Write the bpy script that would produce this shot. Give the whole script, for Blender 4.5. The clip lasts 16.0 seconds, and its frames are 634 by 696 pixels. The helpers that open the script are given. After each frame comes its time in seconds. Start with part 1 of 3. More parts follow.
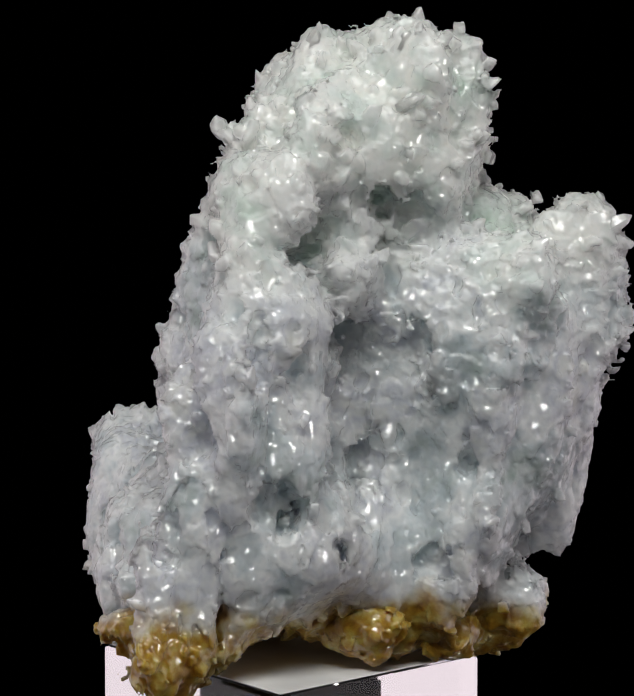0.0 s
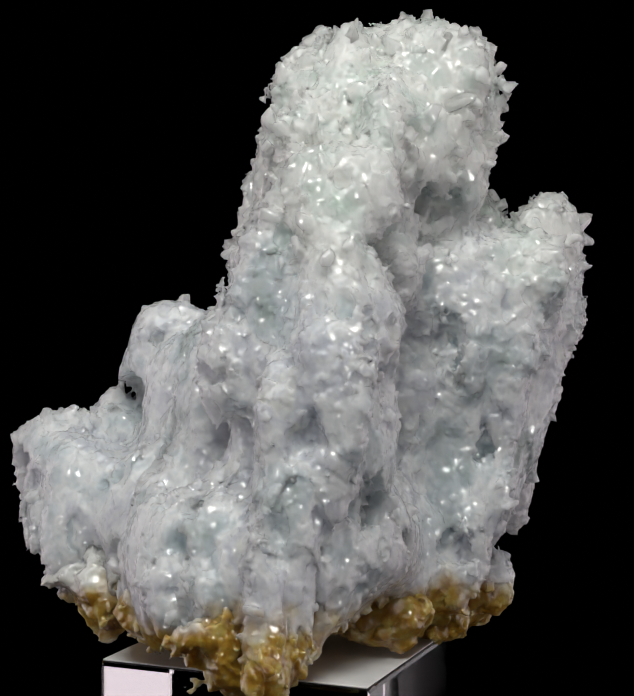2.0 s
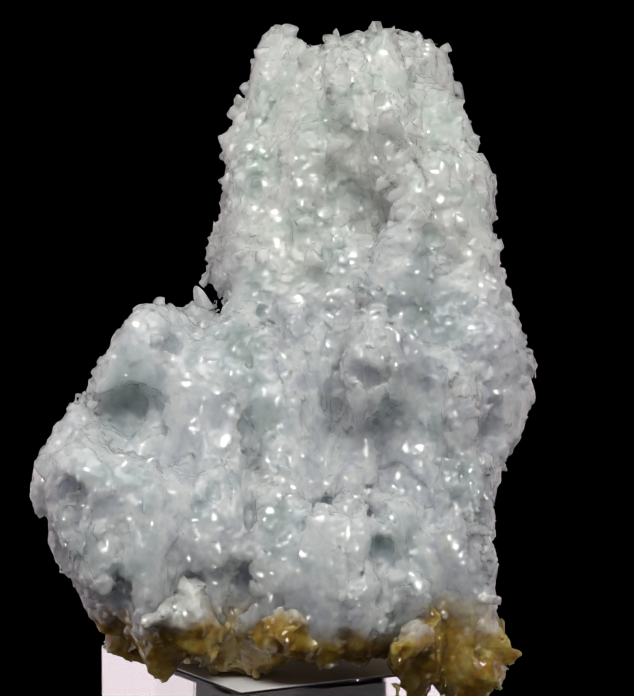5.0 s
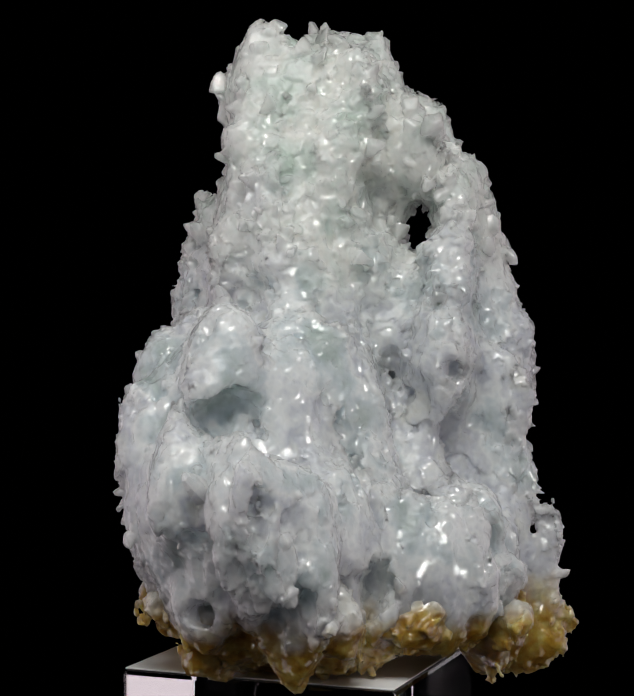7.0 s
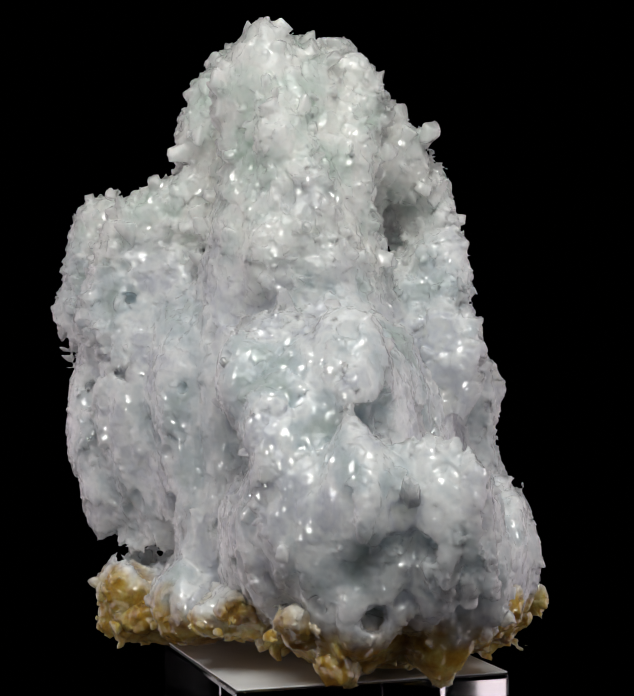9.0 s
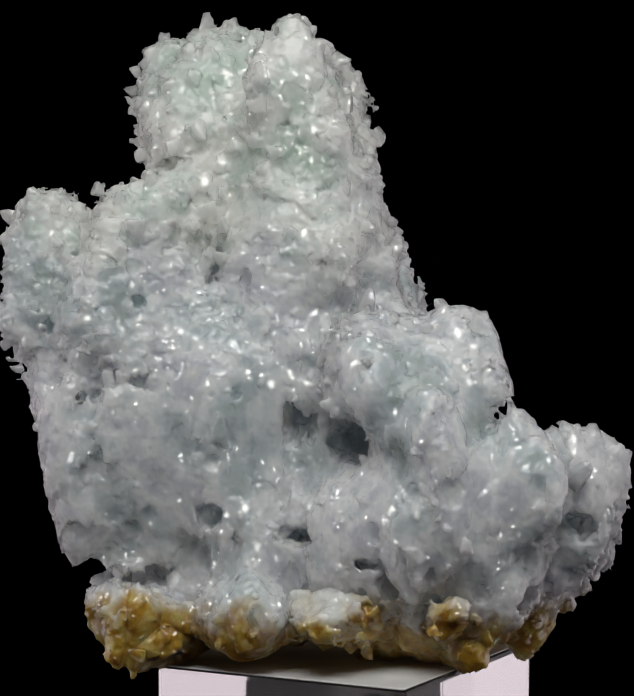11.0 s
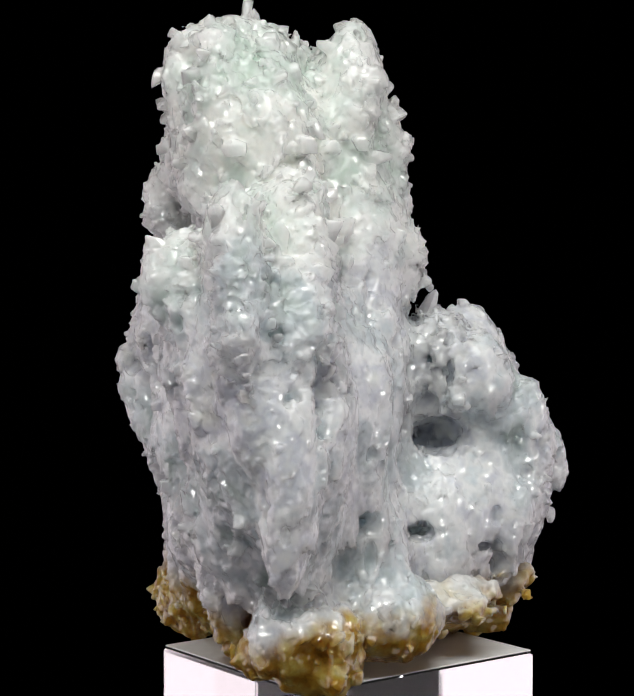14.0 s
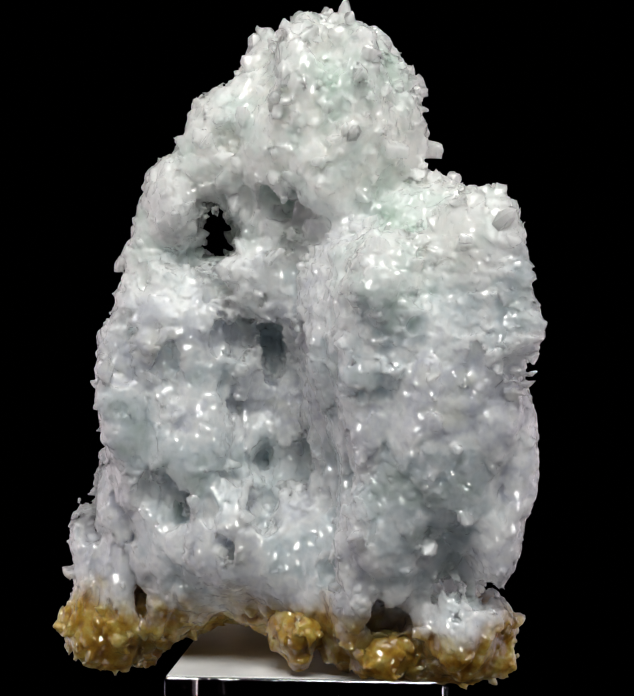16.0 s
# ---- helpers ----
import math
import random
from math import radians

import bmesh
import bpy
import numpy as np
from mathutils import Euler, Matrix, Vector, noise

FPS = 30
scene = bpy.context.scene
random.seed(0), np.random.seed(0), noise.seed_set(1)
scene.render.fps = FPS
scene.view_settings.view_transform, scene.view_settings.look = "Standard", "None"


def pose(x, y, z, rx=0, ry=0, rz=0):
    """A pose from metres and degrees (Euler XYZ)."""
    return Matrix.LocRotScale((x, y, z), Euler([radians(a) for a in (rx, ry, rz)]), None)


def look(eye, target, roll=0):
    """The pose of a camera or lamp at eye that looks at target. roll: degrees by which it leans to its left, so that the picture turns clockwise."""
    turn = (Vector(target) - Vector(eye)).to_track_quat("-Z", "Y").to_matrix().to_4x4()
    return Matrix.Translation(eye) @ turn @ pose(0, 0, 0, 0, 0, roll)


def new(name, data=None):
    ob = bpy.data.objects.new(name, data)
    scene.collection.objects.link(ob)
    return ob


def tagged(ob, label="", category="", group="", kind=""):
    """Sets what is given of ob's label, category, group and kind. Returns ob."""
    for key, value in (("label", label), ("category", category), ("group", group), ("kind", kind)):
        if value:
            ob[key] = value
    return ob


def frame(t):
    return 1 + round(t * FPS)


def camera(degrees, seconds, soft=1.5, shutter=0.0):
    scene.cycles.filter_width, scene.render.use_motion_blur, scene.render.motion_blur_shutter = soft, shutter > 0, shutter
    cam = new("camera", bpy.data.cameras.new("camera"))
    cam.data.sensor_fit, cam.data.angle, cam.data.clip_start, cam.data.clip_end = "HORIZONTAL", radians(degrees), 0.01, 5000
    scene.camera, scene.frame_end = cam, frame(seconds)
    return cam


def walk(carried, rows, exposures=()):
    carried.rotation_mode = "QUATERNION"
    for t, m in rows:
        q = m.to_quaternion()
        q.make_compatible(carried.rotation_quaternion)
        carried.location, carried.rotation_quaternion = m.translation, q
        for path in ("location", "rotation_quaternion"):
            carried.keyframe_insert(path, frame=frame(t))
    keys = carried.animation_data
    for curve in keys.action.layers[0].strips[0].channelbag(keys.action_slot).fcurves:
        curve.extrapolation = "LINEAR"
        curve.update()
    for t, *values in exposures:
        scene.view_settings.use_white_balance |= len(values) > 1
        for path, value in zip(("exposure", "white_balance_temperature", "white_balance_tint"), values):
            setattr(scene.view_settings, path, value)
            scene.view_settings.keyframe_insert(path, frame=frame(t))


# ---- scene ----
# ---- camera: on a stand before a slowly turning display, with a slight sway ----
cam = camera(19.187, 16.0)
SWAY = [
    (0.0, 0.094),
    (0.5, -0.004),
    (1.0, -0.016),
    (1.5, -0.015),
    (2.0, -0.056),
    (2.5, -0.019),
    (3.0, -0.016),
    (3.5, -0.023),
    (4.0, 0.007),
    (6.5, -0.155),
    (7.0, -0.100),
    (7.5, -0.088),
    (8.0, -0.073),
    (8.5, -0.022),
    (9.0, -0.035),
    (11.5, -0.024),
    (12.0, 0.076),
    (12.5, 0.141),
    (13.0, 0.202),
    (13.5, 0.149),
    (14.0, 0.066),
    (14.5, -0.049),
    (15.0, -0.037),
    (15.5, 0.007),
    (16.0, 0.119),
]

# the film's own brightening and darkening
BRIGHTER = [
    (0.0, -0.10), (0.5, -0.40), (1.0, -0.20), (2.0, -0.05), (4.0, 0.0), (6.5, -0.22), (7.0, -0.22), (7.5, -0.06), (8.0, -0.05), (9.0, -0.05), (11.5, -0.38),
    (12.0, -0.08), (12.5, -0.02), (13.5, 0.08), (14.0, 0.30), (14.5, -0.08), (15.0, 0.2), (15.5, 0.32), (16.0, 0.28),
]
walk(cam, [(t, pose(0.00023, -0.3453, 0.0718, 87.476 + tilt, 0, 0)) for t, tilt in SWAY], BRIGHTER)

# ---- light: a dark studio, one soft lamp overhead and one on either side ----
world = bpy.data.worlds.new("world")
world.use_nodes = True
world.node_tree.nodes["Background"].inputs[0].default_value = (0.01, 0.01, 0.012, 1)
world.node_tree.nodes["Background"].inputs[1].default_value = 0.1
scene.world = world


def soft_lamp(name, eye, target, width, height, watts, colour):
    data = bpy.data.lights.new(name, "AREA")
    data.shape, data.size, data.size_y = "RECTANGLE", width, height
    data.energy, data.color = watts, colour
    ob = new(name, data)
    ob.matrix_world = look(eye, target)
    return ob


soft_lamp("overhead_lamp", (0.0, -0.335, 0.43), (0, 0, 0.05), 0.30, 0.20, 2.45, (0.99, 1.0, 0.98))
soft_lamp("side_lamp", (-0.38, 0.11, -0.02), (0, 0.11, -0.02), 0.72, 0.36, 0.76, (1.0, 0.90, 0.95))
soft_lamp("side_lamp", (0.38, 0.11, -0.02), (0, 0.11, -0.02), 0.72, 0.36, 0.70, (1.0, 0.90, 0.95))


# ---- materials ----
def material(name):
    m = bpy.data.materials.new(name)
    m.use_nodes = True
    nt = m.node_tree
    return m, nt, nt.nodes["Principled BSDF"]


def node(nt, kind, **values):
    n = nt.nodes.new(kind)
    for key, value in values.items():
        if key in n.inputs:
            n.inputs[key].default_value = value
    return n


def ramp(nt, source, stops):
    n = nt.nodes.new("ShaderNodeValToRGB")
    while len(n.color_ramp.elements) < len(stops):
        n.color_ramp.elements.new(0.5)
    for e, (at, c) in zip(n.color_ramp.elements, stops):
        e.position, e.color = at, (*c, 1)
    nt.links.new(source, n.inputs[0])
    return n.outputs[0]


def mix(nt, fac, a, b):
    n = nt.nodes.new("ShaderNodeMix")
    n.data_type = "RGBA"
    for socket, value in ((n.inputs["Factor"], fac), (n.inputs["A"], a), (n.inputs["B"], b)):
        if hasattr(value, "links"):
            nt.links.new(value, socket)
        else:
            socket.default_value = value
    return n.outputs["Result"]


def sparkle(nt, b, at, weight):
    """Glassy faces of tiny crystals over the skin, each at its own tilt."""
    b.inputs["Coat Weight"].default_value = weight
    b.inputs["Coat Roughness"].default_value = 0.07
    b.inputs["Coat IOR"].default_value = 1.65
    thin = nt.nodes.new("ShaderNodeMapping")
    thin.inputs["Scale"].default_value = (1.0, 1.0, 0.62)
    thin.inputs["Rotation"].default_value = (0.4, 0.3, 0.0)
    nt.links.new(at, thin.inputs["Vector"])
    cells = node(nt, "ShaderNodeTexVoronoi", Scale=930.0)
    nt.links.new(thin.outputs[0], cells.inputs["Vector"])
    tilt = nt.nodes.new("ShaderNodeVectorMath")
    tilt.operation = "MULTIPLY_ADD"
    nt.links.new(cells.outputs["Color"], tilt.inputs[0])
    tilt.inputs[1].default_value, tilt.inputs[2].default_value = (1.3, 1.3, 1.3), (-0.65, -0.65, -0.65)
    turned = nt.nodes.new("ShaderNodeVectorTransform")
    turned.vector_type, turned.convert_from, turned.convert_to = "VECTOR", "OBJECT", "WORLD"
    nt.links.new(tilt.outputs[0], turned.inputs[0])
    face = nt.nodes.new("ShaderNodeVectorMath")
    nt.links.new(turned.outputs[0], face.inputs[0])
    nt.links.new(nt.nodes.new("ShaderNodeNewGeometry").outputs["Normal"], face.inputs[1])
    unit = nt.nodes.new("ShaderNodeVectorMath")
    unit.operation = "NORMALIZE"
    nt.links.new(face.outputs[0], unit.inputs[0])
    nt.links.new(unit.outputs[0], b.inputs["Coat Normal"])


def crystalline(name, stops, stain_top, depth, cream=None, frosty=0.35):
    """Translucent crystal in zones of colour, with an ochre iron stain below stain_top metres."""
    m, nt, b = material(name)
    at = nt.nodes.new("ShaderNodeTexCoord").outputs["Object"]
    big = node(nt, "ShaderNodeTexNoise", Scale=70.0, Detail=4.0, Roughness=0.6)
    small = node(nt, "ShaderNodeTexNoise", Scale=300.0, Detail=5.0, Roughness=0.6)
    fine = node(nt, "ShaderNodeTexNoise", Scale=1500.0, Detail=3.0)
    for n in (big, small, fine):
        nt.links.new(at, n.inputs["Vector"])
    colour = ramp(nt, big.outputs[0], stops)
    split = nt.nodes.new("ShaderNodeSeparateXYZ")
    nt.links.new(at, split.inputs[0])

    def zone(scale, swing, top, fade):
        wob = node(nt, "ShaderNodeTexNoise", Scale=scale, Detail=4.0)
        nt.links.new(at, wob.inputs["Vector"])
        k = nt.nodes.new("ShaderNodeMath")
        k.operation = "MULTIPLY_ADD"
        nt.links.new(wob.outputs[0], k.inputs[0])
        k.inputs[1].default_value = -swing
        nt.links.new(split.outputs["Z"], k.inputs[2])
        r = nt.nodes.new("ShaderNodeMapRange")
        r.interpolation_type = "SMOOTHSTEP"
        nt.links.new(k.outputs[0], r.inputs[0])
        r.inputs[1].default_value, r.inputs[2].default_value = top - swing / 2 - fade, top - swing / 2 + fade
        r.inputs[3].default_value, r.inputs[4].default_value = 1.0, 0.0
        return r.outputs[0]

    if cream:
        crown = ramp(nt, big.outputs[0], cream)
        colour = mix(nt, zone(40.0, 0.07, 0.075, 0.012), crown, colour)
    frost = ramp(nt, small.outputs[0], [(0.42, (0, 0, 0)), (0.66, (frosty,) * 3)])
    colour = mix(nt, frost, colour, (0.86, 0.87, 0.87, 1))
    ochre = ramp(nt, small.outputs[0], [(0.3, (0.20, 0.08, 0.008)), (0.48, (0.42, 0.24, 0.025)), (0.62, (0.52, 0.40, 0.10)), (0.75, (0.62, 0.52, 0.28))])
    colour = mix(nt, zone(95.0, 0.022, stain_top, 0.0034), colour, ochre)
    nt.links.new(colour, b.inputs["Base Color"])
    b.inputs["Roughness"].default_value = 0.32
    b.inputs["Specular IOR Level"].default_value = 0.5
    b.inputs["IOR"].default_value = 1.45
    b.inputs["Transmission Weight"].default_value = 0.12
    b.inputs["Subsurface Weight"].default_value = 0.9
    b.inputs["Subsurface Radius"].default_value = (0.97, 1.0, 1.02)
    b.inputs["Subsurface Scale"].default_value = depth
    sparkle(nt, b, at, 1.0)
    bump = node(nt, "ShaderNodeBump", Strength=0.18, Distance=0.0003)
    nt.links.new(fine.outputs[0], bump.inputs["Height"])
    nt.links.new(bump.outputs[0], b.inputs["Normal"])
    return m


def plain(name, colour, rough, scale, depth):
    m, nt, b = material(name)
    at = nt.nodes.new("ShaderNodeTexCoord").outputs["Object"]
    n = node(nt, "ShaderNodeTexNoise", Scale=scale, Detail=5.0)
    nt.links.new(at, n.inputs["Vector"])
    dark = tuple(c * 0.75 for c in colour)
    nt.links.new(ramp(nt, n.outputs[0], [(0.35, dark), (0.65, colour)]), b.inputs["Base Color"])
    b.inputs["Roughness"].default_value = rough
    bump = node(nt, "ShaderNodeBump", Strength=0.3, Distance=depth)
    nt.links.new(n.outputs[0], bump.inputs["Height"])
    nt.links.new(bump.outputs[0], b.inputs["Normal"])
    return m


QUARTZ = crystalline(
    "milky_quartz", [(0.33, (0.44, 0.51, 0.49)), (0.43, (0.58, 0.64, 0.67)), (0.51, (0.85, 0.87, 0.87)), (0.59, (0.57, 0.59, 0.65)), (0.70, (0.76, 0.77, 0.73))],
    0.0118, 0.0140, [(0.32, (0.52, 0.63, 0.55)), (0.45, (0.70, 0.76, 0.71)), (0.55, (0.88, 0.88, 0.83)), (0.70, (0.66, 0.73, 0.69))])
OCHRE = crystalline(
    "ochre_quartz", [(0.33, (0.50, 0.52, 0.46)), (0.45, (0.66, 0.68, 0.66)), (0.58, (0.80, 0.80, 0.76)), (0.70, (0.62, 0.60, 0.50))],
    0.0135, 0.006)
VELVET = plain("black_velvet", (0.0012, 0.0012, 0.0016), 1.0, 300, 0.001)
VELVET.node_tree.nodes["Principled BSDF"].inputs["Specular IOR Level"].default_value = 0.0
ACRYLIC, _nt, _b = material("clear_acrylic")
_b.inputs["Base Color"].default_value = (1.0, 0.97, 0.98, 1)
_b.inputs["Transmission Weight"].default_value, _b.inputs["IOR"].default_value, _b.inputs["Roughness"].default_value = 1.0, 1.49, 0.03
# pale colour in place of light that comes up through the clear top
TOP_LIGHT = plain("top_light_white", (0.90, 0.89, 0.88), 0.38, 60, 0.0002)


# ---- setting: a closed black studio ----
def part(name, bm, mat, parent=None, label=""):
    me = bpy.data.meshes.new(name)
    bm.to_mesh(me)
    bm.free()
    me.materials.append(mat)
    ob = new(name, me)
    ob.parent = parent
    return tagged(ob, label)


def slab(name, lo, hi, label):
    bm = bmesh.new()
    bmesh.ops.create_cube(bm, size=1)
    for v in bm.verts:
        v.co = [(l + h) / 2 + c * (h - l) for c, l, h in zip(v.co, lo, hi)]
    return tagged(part(name, bm, VELVET), label, name.split("_")[0], kind="structure")


TABLE = -0.0515
FLOOR = -0.45
slab("floor", (-2.6, -2.6, FLOOR - 0.02), (2.6, 2.6, FLOOR), "black velvet studio floor")
slab("pedestal", (-0.024, -0.022, FLOOR), (0.016, 0.03, TABLE - 0.0003), "slim black plinth under the display block")
slab("wall_north", (-2.6, 2.6, FLOOR), (2.6, 2.62, 2.4), "black velvet backdrop")
slab("wall_south", (-2.6, -2.62, FLOOR), (2.6, -2.6, 2.4), "black velvet studio wall")
slab("wall_east", (2.6, -2.6, FLOOR), (2.62, 2.6, 2.4), "black velvet studio wall")
slab("wall_west", (-2.62, -2.6, FLOOR), (-2.6, 2.6, 2.4), "black velvet studio wall")
slab("ceiling", (-2.6, -2.6, 2.4), (2.6, 2.6, 2.42), "black velvet studio ceiling")


# ---- display block: a clear acrylic cube, a white sheet for light in its top ----
def display_block():
    root = tagged(new("display_block"), "clear acrylic cube, light through its top put in as a white sheet", "display stand")
    turn = Matrix.Rotation(radians(38.19), 3, "Z")
    mid = Vector((-0.00445, 0.00515, 0))
    wide, deep = 0.0495 / 2, 0.0505 / 2

    def box(zlow, ztop, inset, bevel, segments):
        bm = bmesh.new()
        bmesh.ops.create_cube(bm, size=2)
        for v in bm.verts:
            p = turn @ Vector((v.co.x * (wide - inset), v.co.y * (deep - inset), 0)) + mid
            lean = -0.0138 * p.x + 0.025 * p.y
            p.z = ztop + lean if v.co.z > 0 else zlow + (lean if zlow > -0.01 else 0)
            v.co = p
        bmesh.ops.bevel(bm, geom=bm.edges[:], offset=bevel, segments=segments, profile=0.6, affect="EDGES")
        return bm

    cube = part("acrylic_cube", box(TABLE, 0.0, 0, 0.0008, 2), ACRYLIC, root, "polished clear acrylic cube")
    # sheet added over the clear top, white for the light refracted through it
    top = part("top_light_sheet", box(0.0001, 0.0004, 0.0004, 0.0001, 1), TOP_LIGHT, root, "white sheet for light seen through the lightly scratched clear top")
    for f in cube.data.polygons:
        f.use_smooth = False
    return root


BLOCK = display_block()

# ---- the specimen: lobes in millimetres, centre, half axes and turn, from the foot up ----
FOOT = [
    (30.4, -0.1, 4.1, 4.5, 10.8, 4.5, 119),
    (-21.0, -23.1, 6.9, 4.6, 4.5, 4.5, 140),
    (18.5, 14.2, 10.2, 11.1, 7.4, 6.8, 135),
    (32.0, 3.1, 11.4, 10.8, 7.0, 4.5, 9),
    (11.7, -3.5, 13.6, 12.2, 11.0, 11.0, 171),
    (12.6, 2.6, 14.2, 12.9, 9.0, 9.0, 168),
    (-11.4, 11.9, 14.9, 11.0, 10.9, 10.9, 167),
    (-24.1, -16.5, 16.1, 10.3, 8.9, 9.0, 10),
    (15.5, -4.2, 16.8, 12.4, 10.7, 11.2, 34),
    (-17.3, 24.7, 17.7, 11.4, 11.4, 11.5, 160),
    (-21.2, 5.1, 18.0, 10.6, 13.2, 10.6, 65),
    (-17.7, -10.8, 18.6, 11.2, 13.4, 11.2, 162),
    (-29.3, 5.9, 18.6, 7.5, 17.8, 14.2, 156),
    (-11.3, 3.5, 18.7, 8.0, 17.9, 14.3, 168),
]
SKIRT = [
    (-22.9, 7.2, 18.3, 9.1, 18.8, 15.0, 168),
    (-24.4, 21.6, 19.4, 9.5, 13.3, 10.9, 161),
    (-30.6, 20.7, 20.4, 6.1, 14.5, 11.9, 54),
    (-19.4, -17.0, 20.6, 10.0, 12.2, 10.0, 101),
    (-5.4, 16.9, 20.8, 11.2, 20.3, 16.2, 41),
    (-16.9, -12.9, 21.9, 10.5, 14.0, 11.2, 11),
    (3.8, 1.5, 22.0, 21.3, 18.9, 17.0, 167),
    (-13.7, 29.2, 22.1, 9.1, 8.9, 9.6, 3),
    (0.1, -9.9, 22.7, 18.0, 7.6, 14.4, 50),
    (-12.4, 15.4, 22.8, 18.4, 22.2, 18.4, 14),
    (-9.6, -17.2, 23.0, 14.5, 10.9, 11.6, 3),
    (-28.2, 27.8, 26.2, 8.9, 8.5, 8.5, 25),
    (-6.3, 27.0, 26.7, 13.2, 9.9, 10.5, 125),
    (25.8, -4.7, 28.0, 10.3, 10.3, 12.0, 96),
]
BELLY = [
    (-17.9, 5.1, 21.9, 8.7, 20.8, 16.7, 12),
    (-0.8, -15.1, 23.5, 13.4, 10.3, 10.7, 35),
    (-23.0, 16.9, 24.2, 9.4, 15.5, 12.4, 25),
    (15.6, -2.7, 24.4, 17.3, 9.8, 13.8, 157),
    (-6.8, -1.7, 27.8, 17.1, 19.5, 17.2, 164),
    (-2.9, 13.6, 28.0, 17.4, 7.2, 15.4, 127),
    (-16.7, 5.6, 29.2, 9.0, 12.6, 10.0, 179),
    (-11.4, 27.4, 30.2, 15.4, 12.4, 13.1, 107),
    (-31.8, 37.0, 32.7, 10.8, 4.5, 10.0, 170),
    (-12.5, -20.6, 33.0, 10.5, 11.9, 11.3, 175),
    (-36.2, 28.7, 33.2, 4.5, 4.5, 4.5, 158),
    (24.1, -0.6, 33.5, 15.6, 10.1, 12.5, 152),
    (-11.6, 34.0, 36.2, 4.5, 10.8, 10.8, 157),
    (40.7, 0.5, 38.1, 10.8, 4.5, 9.5, 174),
]
WAIST = [
    (-7.7, 5.6, 30.3, 16.8, 19.8, 20.0, 19),
    (30.3, -3.0, 36.1, 15.1, 7.9, 12.1, 149),
    (-3.1, -9.5, 36.5, 16.9, 7.0, 13.5, 48),
    (9.5, 4.5, 36.8, 17.0, 7.1, 15.8, 163),
    (-11.0, -21.9, 40.0, 9.6, 10.3, 10.7, 38),
    (-11.6, 7.3, 40.4, 10.8, 14.9, 12.0, 12),
    (-9.9, 26.7, 45.2, 8.6, 14.5, 11.8, 151),
    (-16.1, -22.6, 46.6, 10.8, 4.5, 9.0, 24),
    (30.4, -4.4, 46.9, 11.2, 13.7, 16.5, 37),
    (3.0, 5.6, 47.9, 18.2, 8.7, 14.6, 163),
    (18.8, -0.5, 47.9, 17.2, 14.3, 18.7, 160),
    (22.4, -6.5, 48.4, 17.4, 7.7, 14.0, 155),
    (42.8, -7.6, 48.5, 10.8, 4.5, 8.6, 19),
    (-3.4, 23.8, 54.7, 9.3, 4.5, 10.5, 179),
]
SHOULDER = [
    (-0.3, 2.3, 43.7, 21.0, 14.1, 19.2, 171),
    (-8.9, 4.0, 49.2, 8.6, 14.0, 11.2, 15),
    (-11.9, 8.2, 49.8, 8.3, 14.6, 11.7, 30),
    (-13.8, -26.3, 50.7, 4.5, 10.8, 10.8, 176),
    (-14.7, 28.6, 50.8, 5.9, 10.8, 8.6, 38),
    (-4.5, 13.7, 51.3, 10.2, 8.2, 8.1, 158),
    (15.1, 1.9, 52.8, 17.3, 11.1, 13.9, 157),
    (17.8, -7.0, 54.4, 16.3, 6.8, 15.6, 152),
    (-18.0, -17.2, 54.4, 5.9, 13.9, 11.2, 48),
    (4.9, 4.1, 54.8, 12.4, 14.3, 13.3, 105),
    (28.4, -6.1, 55.6, 18.2, 9.0, 16.7, 160),
    (29.2, -8.2, 55.9, 15.1, 11.2, 15.2, 176),
    (-10.0, -24.5, 61.7, 9.4, 11.2, 9.4, 167),
    (45.8, -8.7, 64.7, 10.4, 4.5, 10.1, 8),
]
TOWER = [
    (-5.2, -14.4, 60.2, 16.7, 8.1, 13.4, 71),
    (31.6, -7.3, 61.9, 18.4, 10.4, 14.7, 31),
    (7.8, 3.1, 64.0, 9.9, 9.9, 18.1, 165),
    (23.6, -13.4, 64.3, 17.2, 7.9, 13.8, 151),
    (-0.2, -4.0, 68.1, 12.3, 11.0, 12.2, 152),
    (5.7, -1.9, 70.1, 15.7, 15.7, 15.8, 162),
    (-13.4, -27.4, 72.9, 4.6, 4.9, 11.0, 28),
    (1.7, 0.7, 73.8, 11.1, 12.0, 13.4, 130),
    (30.9, -3.0, 74.6, 13.0, 5.4, 13.0, 27),
    (47.2, -10.2, 77.1, 7.8, 4.5, 7.8, 9),
    (5.2, 3.3, 77.2, 13.2, 11.2, 18.2, 51),
    (20.8, -3.2, 80.0, 10.8, 4.5, 10.8, 27),
    (6.6, 3.1, 82.0, 16.9, 7.0, 14.1, 137),
    (10.3, -12.6, 89.9, 11.7, 7.1, 9.9, 165),
]
